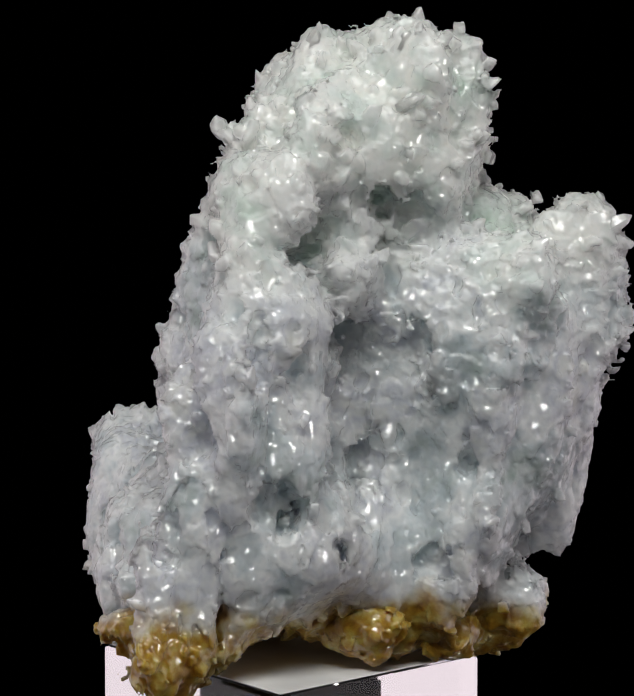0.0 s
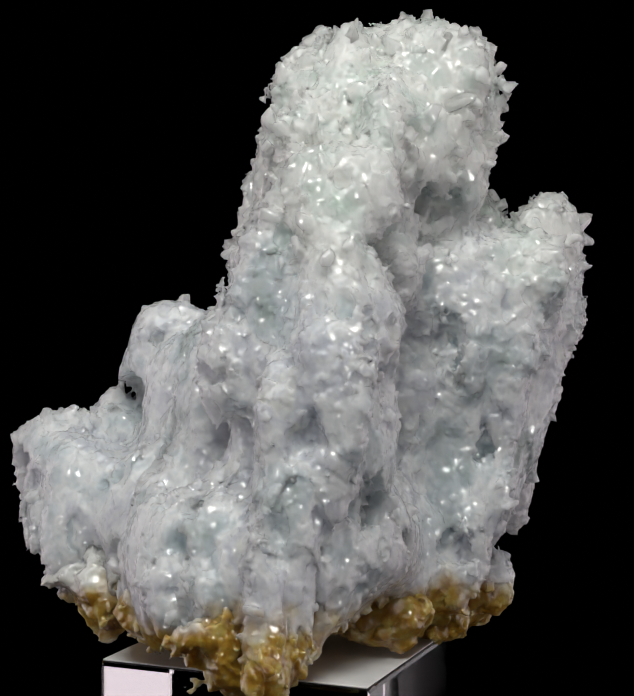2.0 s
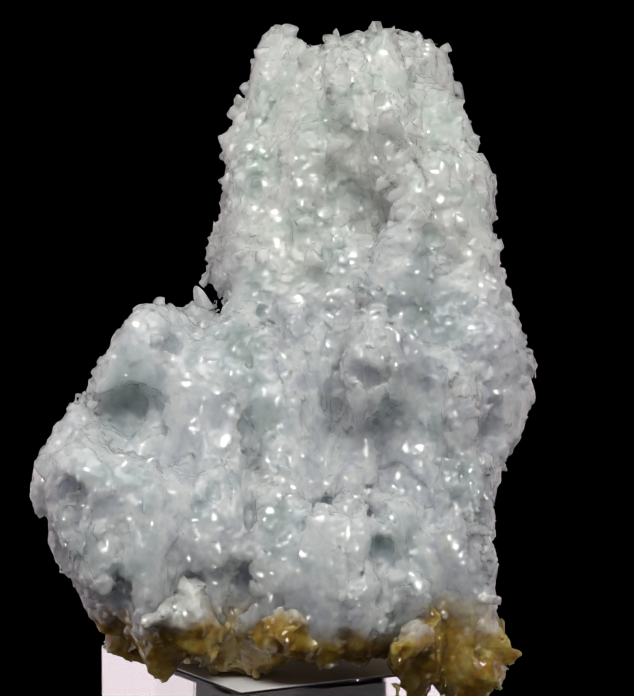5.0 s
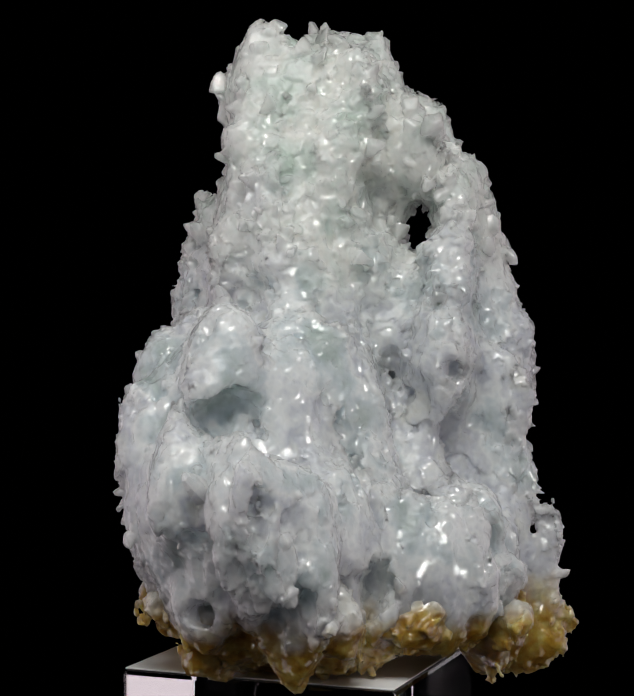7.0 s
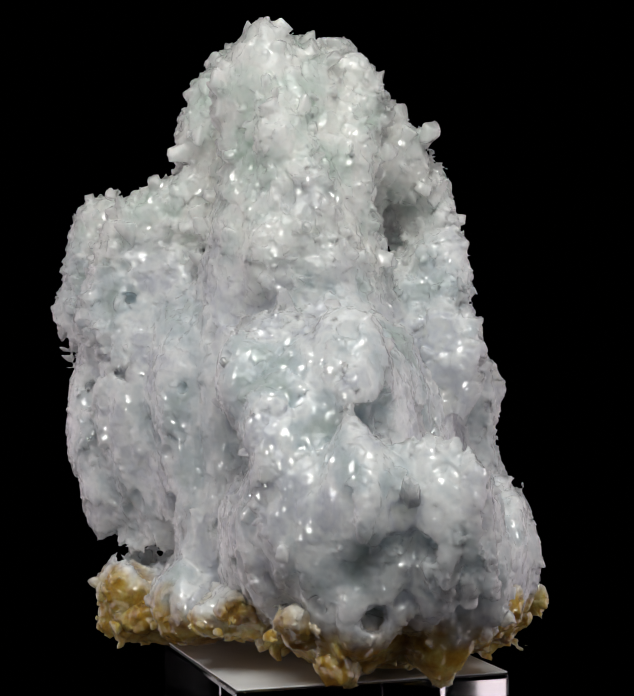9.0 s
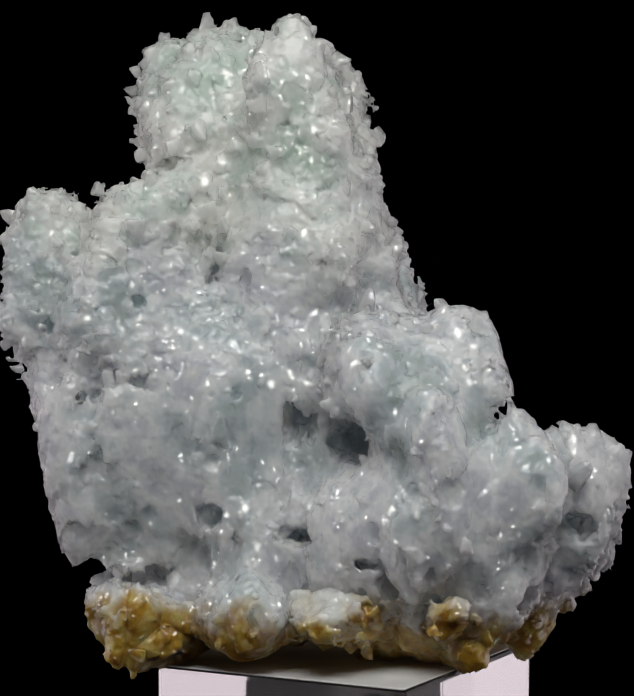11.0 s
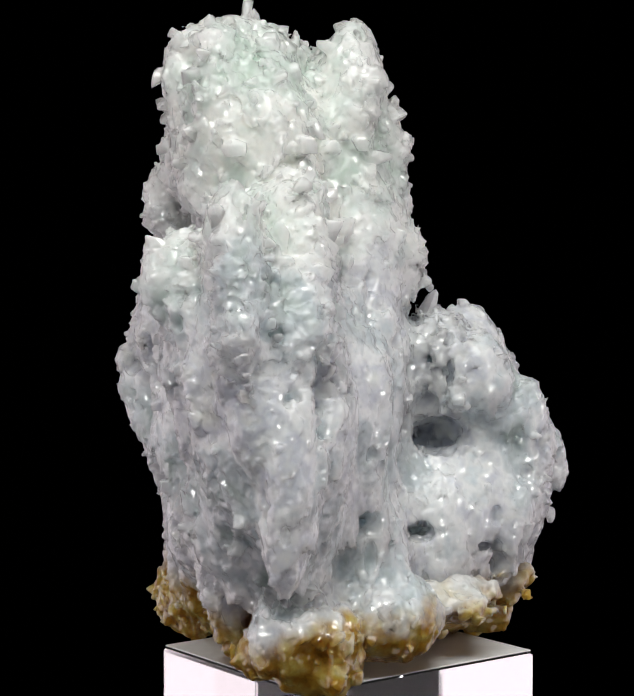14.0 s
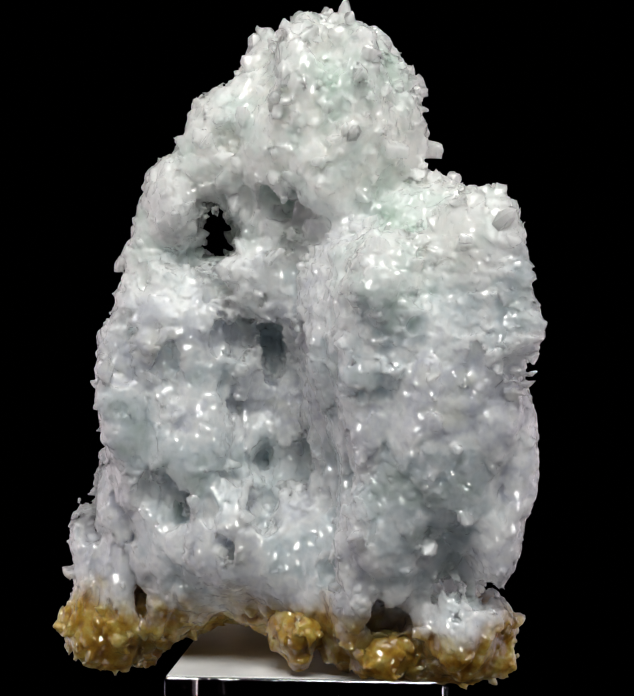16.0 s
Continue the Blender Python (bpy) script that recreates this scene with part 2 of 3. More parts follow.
CROWN = [
    (-11.8, -24.3, 82.5, 4.5, 10.8, 8.8, 47),
    (2.4, 6.8, 91.1, 10.8, 4.5, 10.8, 92),
    (5.4, -8.6, 91.3, 11.1, 12.0, 11.1, 166),
    (14.0, -10.2, 92.4, 8.9, 8.9, 13.4, 34),
    (9.1, -13.6, 92.5, 12.2, 10.1, 10.1, 31),
    (8.1, -8.0, 92.8, 11.1, 13.8, 11.1, 38),
    (2.1, -20.4, 94.1, 10.8, 4.5, 10.8, 50),
    (15.2, -11.1, 94.2, 13.0, 9.1, 10.4, 154),
    (9.5, -10.8, 95.4, 10.4, 10.6, 10.4, 47),
    (20.9, -8.9, 96.9, 7.3, 7.8, 8.5, 169),
    (-0.6, -5.4, 99.8, 10.8, 4.5, 10.8, 177),
    (6.4, 4.7, 101.0, 4.5, 10.8, 10.5, 117),
    (17.5, -6.5, 101.9, 4.5, 10.3, 9.2, 95),
    (19.3, -12.6, 103.2, 10.8, 4.5, 10.8, 158),
]
KNOBS = [
    (-26.9, -27.3, 4.6, 4.5, 8.0, 7.3, 153),
    (36.5, -1.0, 10.5, 6.5, 8.0, 8.5, 20),
    (-24.3, -24.3, 19.8, 10.6, 4.5, 10.2, 43),
    (-31.9, 31.9, 29.9, 4.5, 4.5, 4.7, 179),
    (-17.4, -28.0, 43.8, 4.5, 6.1, 7.6, 149),
    (2.1, 30.8, 52.1, 4.5, 5.0, 7.1, 3),
    (-16.6, -29.9, 53.6, 4.5, 6.8, 10.8, 139),
    (1.5, 22.7, 55.4, 4.5, 4.5, 4.5, 180),
    (-9.1, 6.7, 64.8, 4.5, 4.5, 4.7, 180),
    (-19.6, -16.2, 67.5, 6.2, 4.5, 10.8, 146),
    (29.8, -6.3, 80.1, 4.5, 4.5, 4.5, 180),
    (-0.8, -12.5, 103.2, 4.5, 4.5, 10.8, 0),
    (14.2, -17.4, 105.4, 9.5, 4.5, 10.4, 132),
    (6.6, 7.6, 107.2, 4.6, 4.5, 7.8, 12),
]
LOW_DRAPES = [
    (-31.0, 24.7, 14.6, 5.2, 4.5, 8.5, 173),
    (21.3, -11.5, 15.3, 4.5, 7.6, 8.9, 39),
    (24.6, -0.0, 15.4, 4.5, 4.5, 7.3, 180),
    (-33.1, -11.9, 15.5, 6.4, 4.5, 8.0, 168),
    (-20.1, 33.4, 16.5, 4.5, 6.8, 5.5, 18),
    (0.1, 23.6, 17.9, 4.7, 4.7, 7.6, 180),
    (13.8, 8.8, 21.6, 4.5, 4.5, 7.7, 180),
    (-5.6, 31.1, 22.0, 4.5, 10.6, 9.8, 152),
    (-33.0, 32.6, 22.3, 9.9, 4.5, 8.0, 165),
    (3.8, 15.1, 22.6, 4.8, 4.8, 6.8, 0),
    (2.7, 20.5, 22.9, 4.7, 4.7, 6.8, 180),
    (-28.8, -14.9, 26.4, 6.4, 4.5, 5.6, 174),
    (-31.7, 21.4, 27.4, 4.5, 4.5, 7.3, 0),
    (43.4, -1.1, 28.5, 4.5, 4.5, 10.2, 180),
]
MID_DRAPES = [
    (28.7, -12.6, 28.6, 4.5, 6.3, 6.8, 175),
    (20.9, 6.5, 28.7, 4.7, 4.7, 7.5, 0),
    (-18.6, -13.9, 30.0, 4.5, 4.5, 7.5, 0),
    (-20.6, -24.2, 31.0, 4.5, 8.8, 7.0, 141),
    (28.2, -9.4, 31.7, 4.8, 4.5, 7.4, 179),
    (13.1, -2.3, 34.7, 4.6, 4.5, 8.0, 180),
    (-22.0, 40.2, 34.8, 4.5, 7.3, 8.6, 39),
    (-36.1, 32.6, 35.6, 4.5, 4.5, 4.5, 0),
    (32.8, -11.3, 35.7, 4.5, 5.0, 8.6, 3),
    (-19.1, 15.5, 37.2, 4.5, 4.5, 8.0, 180),
    (38.8, -2.4, 37.6, 4.5, 5.0, 5.9, 180),
    (-13.8, -11.3, 38.8, 4.5, 4.5, 7.3, 180),
    (-7.0, 17.5, 41.6, 4.5, 4.5, 7.4, 0),
    (-18.6, 19.2, 42.8, 4.6, 4.5, 7.7, 0),
]
HIGH_DRAPES = [
    (-19.3, 19.1, 43.0, 4.7, 4.5, 7.7, 1),
    (-15.9, -15.1, 45.7, 4.6, 4.6, 7.5, 0),
    (39.5, -7.3, 48.1, 4.5, 4.5, 7.4, 180),
    (36.1, 1.5, 48.1, 4.5, 4.8, 7.6, 179),
    (-9.1, -25.6, 49.1, 4.5, 4.5, 7.8, 180),
    (-16.1, 8.1, 50.6, 4.5, 4.5, 7.6, 0),
    (-9.0, -9.0, 50.7, 4.6, 4.6, 6.8, 180),
    (6.9, -2.8, 53.2, 4.7, 4.5, 7.8, 179),
    (25.1, -13.3, 54.2, 4.8, 4.5, 7.4, 179),
    (-18.7, 28.7, 54.9, 4.5, 4.5, 8.2, 0),
    (-13.5, 27.8, 55.1, 4.5, 4.5, 6.7, 180),
    (23.7, 1.3, 58.1, 4.7, 4.8, 6.5, 180),
    (-11.0, -17.5, 60.0, 5.2, 5.2, 6.0, 3),
    (-6.4, -13.5, 61.2, 4.7, 4.7, 5.7, 0),
]
TOP_DRAPES = [
    (18.0, -13.6, 63.4, 5.0, 4.9, 7.0, 180),
    (27.5, -1.8, 69.1, 4.6, 4.6, 7.2, 0),
    (14.9, -0.9, 70.1, 4.5, 4.5, 7.9, 180),
    (5.3, -16.3, 70.3, 4.5, 8.4, 6.7, 167),
    (34.9, -20.2, 71.2, 4.5, 6.2, 6.3, 8),
    (-5.6, 6.5, 71.6, 4.5, 8.2, 8.3, 22),
    (4.1, 11.6, 72.5, 4.5, 8.5, 6.8, 14),
    (17.8, -8.3, 78.2, 4.5, 4.5, 7.8, 180),
    (3.2, -13.1, 81.8, 4.5, 4.5, 6.5, 180),
    (7.5, -13.0, 84.3, 4.5, 4.5, 7.2, 180),
    (19.9, -14.6, 86.5, 4.5, 7.0, 6.6, 6),
    (-4.6, 0.9, 88.9, 7.1, 4.5, 9.4, 176),
    (-5.7, -13.3, 92.1, 10.8, 4.5, 8.7, 7),
]

# hollows: pockets and small windows through the piece, their depth, half width and half height
FOOT_POCKETS = [
    (27.8, -8.8, 11.8, 5.0, 3.8, 3.5, 132),
    (27.1, -11.1, 12.5, 5.0, 3.0, 2.7, 174),
    (-18.0, -26.7, 13.1, 6.0, 2.0, 3.3, 140),
    (-24.3, 38.4, 14.4, 8.0, 2.7, 3.0, 119),
    (-36.0, 12.1, 14.4, 4.0, 2.2, 5.2, 155),
    (33.4, -0.2, 16.0, 5.0, 3.9, 2.3, 130),
    (30.0, 6.0, 16.4, 4.0, 2.3, 2.3, 171),
    (38.5, 1.5, 16.6, 11.0, 1.5, 1.7, 120),
    (33.0, -1.9, 16.8, 4.0, 3.5, 1.9, 41),
    (-37.4, 16.3, 17.4, 5.0, 1.4, 1.4, 47),
    (0.6, 33.7, 17.6, 4.0, 1.6, 2.3, 33),
    (-36.0, 11.1, 18.2, 3.0, 4.2, 5.3, 27),
    (-36.4, 10.6, 18.3, 3.0, 3.9, 3.5, 46),
    (27.3, 6.2, 18.4, 4.0, 3.4, 5.7, 39),
]
SKIRT_POCKETS = [
    (4.4, 27.0, 19.0, 6.0, 1.4, 2.2, 34),
    (19.2, -16.5, 19.6, 3.0, 2.4, 3.2, 82),
    (21.0, -16.9, 19.9, 3.0, 2.9, 3.4, 37),
    (2.9, 30.2, 21.1, 4.0, 2.9, 1.5, 168),
    (-38.4, -12.8, 22.0, 4.0, 1.5, 1.7, 151),
    (-18.0, -29.9, 23.1, 3.0, 1.5, 1.6, 140),
    (2.7, -24.6, 23.3, 5.0, 1.1, 3.4, 85),
    (-27.7, -31.1, 23.5, 3.0, 2.6, 2.1, 90),
    (19.2, 13.5, 23.9, 5.0, 1.7, 1.2, 37),
    (8.1, 21.6, 24.6, 5.0, 4.3, 1.0, 35),
    (-36.9, -13.8, 24.6, 3.0, 2.1, 1.8, 43),
    (-36.7, -12.9, 25.1, 4.0, 1.8, 2.2, 23),
    (10.1, 20.0, 25.2, 4.0, 1.1, 1.3, 169),
    (-32.4, 40.8, 26.8, 3.0, 6.3, 2.8, 118),
]
BELLY_POCKETS = [
    (-27.4, -31.2, 27.5, 3.0, 2.0, 3.3, 40),
    (22.7, 11.3, 28.3, 5.0, 2.3, 1.9, 38),
    (-27.9, -7.5, 30.3, 5.0, 4.1, 2.6, 23),
    (5.8, -19.4, 30.3, 6.0, 3.1, 4.7, 136),
    (-32.4, -11.6, 30.6, 5.0, 2.1, 2.2, 43),
    (-27.3, -8.4, 30.8, 4.0, 1.9, 1.5, 153),
    (-6.8, -30.1, 31.0, 7.0, 3.0, 4.9, 87),
    (-11.4, -32.1, 31.3, 4.0, 1.5, 2.6, 88),
    (-42.4, 37.1, 32.8, 3.0, 3.1, 4.5, 159),
    (25.3, -16.5, 36.9, 4.0, 2.1, 3.9, 81),
    (2.8, -15.4, 37.6, 5.0, 2.4, 3.9, 136),
    (9.6, -12.2, 37.9, 4.0, 1.1, 3.1, 135),
    (5.2, -13.7, 37.9, 5.0, 1.7, 3.9, 85),
    (25.9, -17.1, 38.0, 3.0, 1.9, 4.2, 36),
]
WAIST_POCKETS = [
    (2.0, 19.9, 40.6, 5.0, 3.7, 1.8, 170),
    (-25.0, 9.4, 40.8, 4.0, 1.2, 4.7, 45),
    (0.6, 22.0, 41.0, 6.0, 4.7, 3.5, 34),
    (-22.6, -31.9, 42.4, 2.5, 3.3, 4.4, 39),
    (-22.0, 28.0, 43.9, 5.0, 1.6, 1.8, 118),
    (10.1, 15.3, 44.4, 4.0, 2.3, 4.7, 36),
    (-22.2, 30.6, 46.3, 5.0, 6.7, 4.4, 160),
    (46.0, 0.9, 48.3, 3.0, 3.7, 1.6, 42),
    (-19.2, -8.8, 48.7, 3.0, 1.6, 3.3, 116),
    (35.4, 7.2, 50.9, 3.0, 3.0, 2.2, 40),
    (-16.4, -6.4, 51.0, 6.0, 1.7, 4.7, 154),
    (48.2, -0.4, 51.3, 3.0, 2.5, 2.1, 172),
    (-28.0, -10.0, 52.2, 5.0, 2.6, 1.9, 23),
    (6.7, 24.3, 53.2, 5.0, 1.4, 4.6, 35),
]
HIGH_POCKETS = [
    (-28.5, -9.6, 53.5, 3.0, 3.8, 1.9, 43),
    (-5.2, -31.3, 54.5, 2.5, 2.7, 5.4, 139),
    (17.3, -19.5, 56.0, 3.0, 2.9, 6.6, 37),
    (-12.6, -36.5, 56.8, 2.5, 2.0, 6.9, 88),
    (3.2, -14.7, 57.4, 5.0, 2.7, 7.1, 136),
    (15.6, -18.6, 57.4, 3.0, 3.1, 4.7, 83),
    (-20.5, 23.5, 57.6, 2.5, 1.8, 2.0, 46),
    (1.4, -21.5, 59.9, 5.0, 2.3, 5.7, 85),
    (-15.8, 6.1, 61.9, 5.0, 1.3, 5.2, 43),
    (21.7, 5.2, 69.7, 3.0, 1.0, 1.5, 39),
    (24.0, 3.7, 72.3, 3.0, 1.2, 2.1, 123),
    (24.0, 3.6, 73.9, 3.0, 1.5, 3.1, 39),
    (10.3, -17.5, 76.4, 4.0, 1.4, 3.1, 84),
    (-2.0, -21.0, 77.0, 14.0, 1.5, 2.1, 142),
]
TOP_POCKETS = [
    (-4.6, -31.3, 79.2, 3.0, 1.0, 2.6, 86),
    (15.1, -19.8, 82.1, 4.0, 3.0, 5.3, 135),
    (10.4, -19.9, 82.2, 6.0, 2.9, 4.6, 84),
    (28.7, -1.4, 90.4, 4.0, 2.2, 1.9, 173),
    (3.7, -25.5, 94.0, 3.0, 3.0, 3.8, 85),
]

# nuggets of ochre along the foot, and larger single crystals (base, tip, width)
LUMPS = [
    (-26.8, -19.7, 7.0, 10.8, 4.5, 8.2, 174),
    (-34.4, 1.5, 9.8, 6.7, 6.2, 4.5, 170),
    (-35.3, 18.6, 13.0, 4.5, 8.3, 6.1, 51),
    (-15.7, 30.8, 11.9, 10.8, 7.5, 4.5, 33),
    (5.1, 24.1, 11.5, 8.8, 7.5, 4.5, 139),
    (31.3, 4.9, 6.2, 6.9, 4.5, 4.5, 15),
    (7.0, -12.2, 7.3, 8.7, 5.2, 5.3, 157),
    (-16.3, 30.9, 6.3, 4.5, 5.2, 5.3, 0),
    (24.2, -6.9, 5.7, 7.4, 4.5, 4.5, 32),
]
POINTS = [
    ((45, -10, 75.5), (56.2, -11.8, 81.4), 5.5), ((23, -15, 93), (29.1, -20.3, 95.1), 4.5),
    ((-8.5, 11.5, 63), (-9.0, 11.6, 69.9), 3.5), ((13, -22, 99.5), (16.5, -27.0, 101.2), 4), ((9, 7, 110), (10.2, 8.2, 114), 4),
    ((14, -20, 110), (14.9, -21.5, 112.8), 4.5), ((-1, -13, 109), (-1.3, -14.5, 113.8), 4.5), ((-2, 20, 63), (-1.9, 22.1, 67.8), 4),
    ((3, 31, 53), (3.9, 35.2, 56), 4), ((43, 0, 58), (48.5, 2, 61), 4), ((-31, 41, 35), (-32.2, 45.5, 38.4), 4.5),
]

STEP = 0.40
ORIGIN = np.array((-56.0, -52.0, -9.0))
COUNT = np.array((290, 270, 332))
rng = np.random.default_rng(7)


def add_lobes(total, rows, sharp, reach):
    """Adds exp(sharp * depth) of each lobe into the grid, within its reach."""
    for x, y, z, a, b, c, yaw in rows:
        r = np.array((max(a, b), max(a, b), c)) + reach * max(a, b, c) / min(a, b, c)
        lo = np.clip(np.floor((np.array((x, y, z)) - r - ORIGIN) / STEP), 0, COUNT - 1).astype(int)
        hi = np.clip(np.ceil((np.array((x, y, z)) + r - ORIGIN) / STEP), 1, COUNT).astype(int)
        ax = [(ORIGIN[i] + STEP * np.arange(lo[i], hi[i]) - (x, y, z)[i]).astype(np.float32) for i in range(3)]
        gx, gy, gz = ax[0][:, None, None], ax[1][None, :, None], ax[2][None, None, :]
        s, k = math.sin(radians(yaw)), math.cos(radians(yaw))
        d = np.sqrt(((gx * k + gy * s) / a) ** 2 + ((gy * k - gx * s) / b) ** 2 + (gz / c) ** 2)
        total[lo[0]:hi[0], lo[1]:hi[1], lo[2]:hi[2]] += np.exp(sharp * min(a, b, c) * (1 - d))


def lattice(cells):
    """Random numbers of a cell, alike at every build."""
    h = (cells[:, 0] * 73856093) ^ (cells[:, 1] * 19349663) ^ (cells[:, 2] * 83492791)
    h = (h ^ (h >> 13)) * 1274126177
    h = (h ^ (h >> 16)) & 0xFFFFF
    return h


TABLE_RANDOM = rng.random((1 << 20, 4)).astype(np.float32)


def facets(p, size, step, lean):
    """Relief of broken crystal: flat tilted facets, one to each cell of a jittered lattice."""
    q = p / size
    base = np.floor(q - 0.5).astype(np.int64)
    best = np.full(len(q), 9e9, np.float32)
    out = np.zeros(len(q), np.float32)
    for dx in (0, 1):
        for dy in (0, 1):
            for dz in (0, 1):
                cell = base + (dx, dy, dz)
                r = TABLE_RANDOM[lattice(cell)]
                v = (q - cell - r[:, :3]).astype(np.float32)
                d = (v * v).sum(1)
                near = d < best
                best = np.where(near, d, best)
                n = (r[:, [1, 2, 0]] - 0.5) * 2
                out = np.where(near, step * (r[:, 3] * 2 - 1) + lean * (v * n).sum(1), out)
    return out


def soft_noise(p, size):
    q = p / size
    base = np.floor(q).astype(np.int64)
    f = (q - base).astype(np.float32)
    f = f * f * (3 - 2 * f)
    out = np.zeros(len(q), np.float32)
    for dx in (0, 1):
        for dy in (0, 1):
            for dz in (0, 1):
                w = (f[:, 0] if dx else 1 - f[:, 0]) * (f[:, 1] if dy else 1 - f[:, 1]) * (f[:, 2] if dz else 1 - f[:, 2])
                out += w * TABLE_RANDOM[lattice(base + (dx, dy, dz) + 911)][:, 0]
    return out * 2 - 1


def surface(field, origin=ORIGIN):
    """A surface net through the zero level of a grid, positive inside: points and quads."""
    inside = field > 0
    n = np.array(field.shape)
    total = np.zeros(n - 1, np.int8)
    corner = [(i, j, k) for i in (0, 1) for j in (0, 1) for k in (0, 1)]
    for i, j, k in corner:
        total += inside[i:n[0] - 1 + i, j:n[1] - 1 + j, k:n[2] - 1 + k]
    cells = np.argwhere((total > 0) & (total < 8))
    index = np.full(n - 1, -1, np.int32)
    index[tuple(cells.T)] = np.arange(len(cells))
    acc, hits = np.zeros((len(cells), 3), np.float32), np.zeros(len(cells), np.float32)
    for a in corner:
        for axis in range(3):
            if a[axis]:
                continue
            b = list(a)
            b[axis] = 1
            ia, ib = tuple((cells + a).T), tuple((cells + b).T)
            fa, fb = field[ia], field[ib]
            cross = (fa > 0) != (fb > 0)
            t = np.where(cross, fa / np.where(cross, fa - fb, 1), 0)
            point = np.array(a, np.float32)[None] + 0 * acc
            point[:, axis] = t
            acc += point * cross[:, None]
            hits += cross
    points = origin + STEP * (cells + acc / hits[:, None])
    quads = []
    for axis in range(3):
        u, v = [(1, 2), (2, 0), (0, 1)][axis]
        lo = [slice(1, -1)] * 3
        lo[axis] = slice(0, -1)
        up = list(lo)
        up[axis] = slice(1, None)
        fa, fb = inside[tuple(lo)], inside[tuple(up)]
        where = np.argwhere(fa != fb)
        flip = fb[tuple(where.T)]
        start = np.ones(3, int)
        start[axis] = 0
        where = where + start
        du, dv = np.eye(3, dtype=int)[u], np.eye(3, dtype=int)[v]
        ring = [index[tuple((where - o).T)] for o in (du + dv, dv, 0 * du, du)]
        q = np.stack(ring, 1)
        q[flip] = q[flip][:, ::-1]
        quads.append(q[(q >= 0).all(1)])
    return points, np.concatenate(quads)


def largest_piece(points, faces):
    """Drops crumbs that hang free of the main piece."""
    mark = np.arange(len(points))
    while True:
        low = mark[faces].min(1)
        fresh = mark.copy()
        for c in range(4):
            np.minimum.at(fresh, faces[:, c], low)
            np.minimum.at(fresh, mark[faces[:, c]], low)
        fresh = fresh[fresh]
        if (fresh == mark).all():
            break
        mark = fresh
    keep = mark == np.bincount(mark).argmax()
    order = np.cumsum(keep) - 1
    return points[keep], order[faces[keep[faces[:, 0]]]]


def mesh_object(name, points, faces, mat, parent, label, smooth):
    me = bpy.data.meshes.new(name)
    faces = np.asarray(faces, np.int32)
    k = faces.shape[1]
    me.vertices.add(len(points))
    me.vertices.foreach_set("co", np.asarray(points, np.float32).ravel())
    me.loops.add(faces.size)
    me.loops.foreach_set("vertex_index", faces.ravel())
    me.polygons.add(len(faces))
    me.polygons.foreach_set("loop_start", np.arange(len(faces), dtype=np.int32) * k)
    me.polygons.foreach_set("use_smooth", np.full(len(faces), smooth))
    me.update(calc_edges=True)
    me.validate()
    me.materials.append(mat)
    ob = new(name, me)
    ob.parent = parent
    return tagged(ob, label)


def specimen_body():
    depth = np.zeros(COUNT, np.float32)
    for rows in (FOOT, SKIRT, BELLY, WAIST, SHOULDER, TOWER, CROWN, KNOBS, LOW_DRAPES, MID_DRAPES, HIGH_DRAPES, TOP_DRAPES):
        add_lobes(depth, rows, 0.6, 8)
    field = np.log(np.maximum(depth, 1e-4)) / 0.6
    field -= 0.1
    cut = np.zeros(COUNT, np.float32)
    add_lobes(cut, FOOT_POCKETS + SKIRT_POCKETS + BELLY_POCKETS + WAIST_POCKETS + HIGH_POCKETS + TOP_POCKETS, 2.0, 3)
    hollow = np.log(np.maximum(cut, 1e-4)) / 2.0
    # broken, uneven rims on the hollows
    rim = np.argwhere(np.abs(hollow) < 3.5)
    q = (ORIGIN + STEP * rim).astype(np.float32)
    hollow[tuple(rim.T)] += 0.9 * soft_noise(q + 210, 3.6) + facets(q + 40, 2.4, 0.25, 0.6)
    field = np.minimum(field, -hollow)
    band = np.argwhere(np.abs(field) < 4.2)
    p = (ORIGIN + STEP * band).astype(np.float32)
    low = np.clip((78 - p[:, 2]) / 30, 0, 1)
    tall = p * np.stack([np.ones(len(p)), np.ones(len(p)), 1 - 0.5 * low], 1)
    flute = p * np.array((1, 1, 0.16), np.float32)
    crest = np.abs(soft_noise(flute + 70, 7.0))
    relief = 0.6 * soft_noise(tall, 8.0) + low * (1.5 * soft_noise(flute + 20, 5.6) + 0.2 - 2.2 * np.maximum(0, 0.3 - crest))
    # overlapping drapes that thicken downwards and break off in a ragged lip
    drop = p[:, 2] / 15 + 1.2 * soft_noise(p * np.array((1, 1, 0.3), np.float32) + 15, 7.5) + 0.10 * soft_noise(p + 55, 1.8)
    lip = 1 - (drop - np.floor(drop))
    relief += 0.7 * (lip - 0.5) * np.clip(soft_noise(p + 120, 11.0) * 2.2, 0, 1)
    relief += 0.2 * soft_noise(p + 30, 2.4) + facets(tall, 3.4, 0.12, 0.5) + facets(p, 1.3, 0.07, 0.26)
    # the milky dome is smoother than the rest
    dome = np.exp(-((p - np.array((-14, 27, 46), np.float32)) ** 2).sum(1) / 19 ** 2)
    field[tuple(band.T)] += relief * (1 - 0.7 * dome)
    pit(field, 210, 8, 86)
    grow(field, 560, 72, 122, 1.1, -0.1)
    grow(field, 380, 8, 80, 0.85, -0.15)
    grow(field, 160, -8, 12, 0.9, 0.1)
    field[0], field[-1], field[:, 0], field[:, -1], field[:, :, 0], field[:, :, -1] = -1, -1, -1, -1, -1, -1
    return largest_piece(*surface(field))


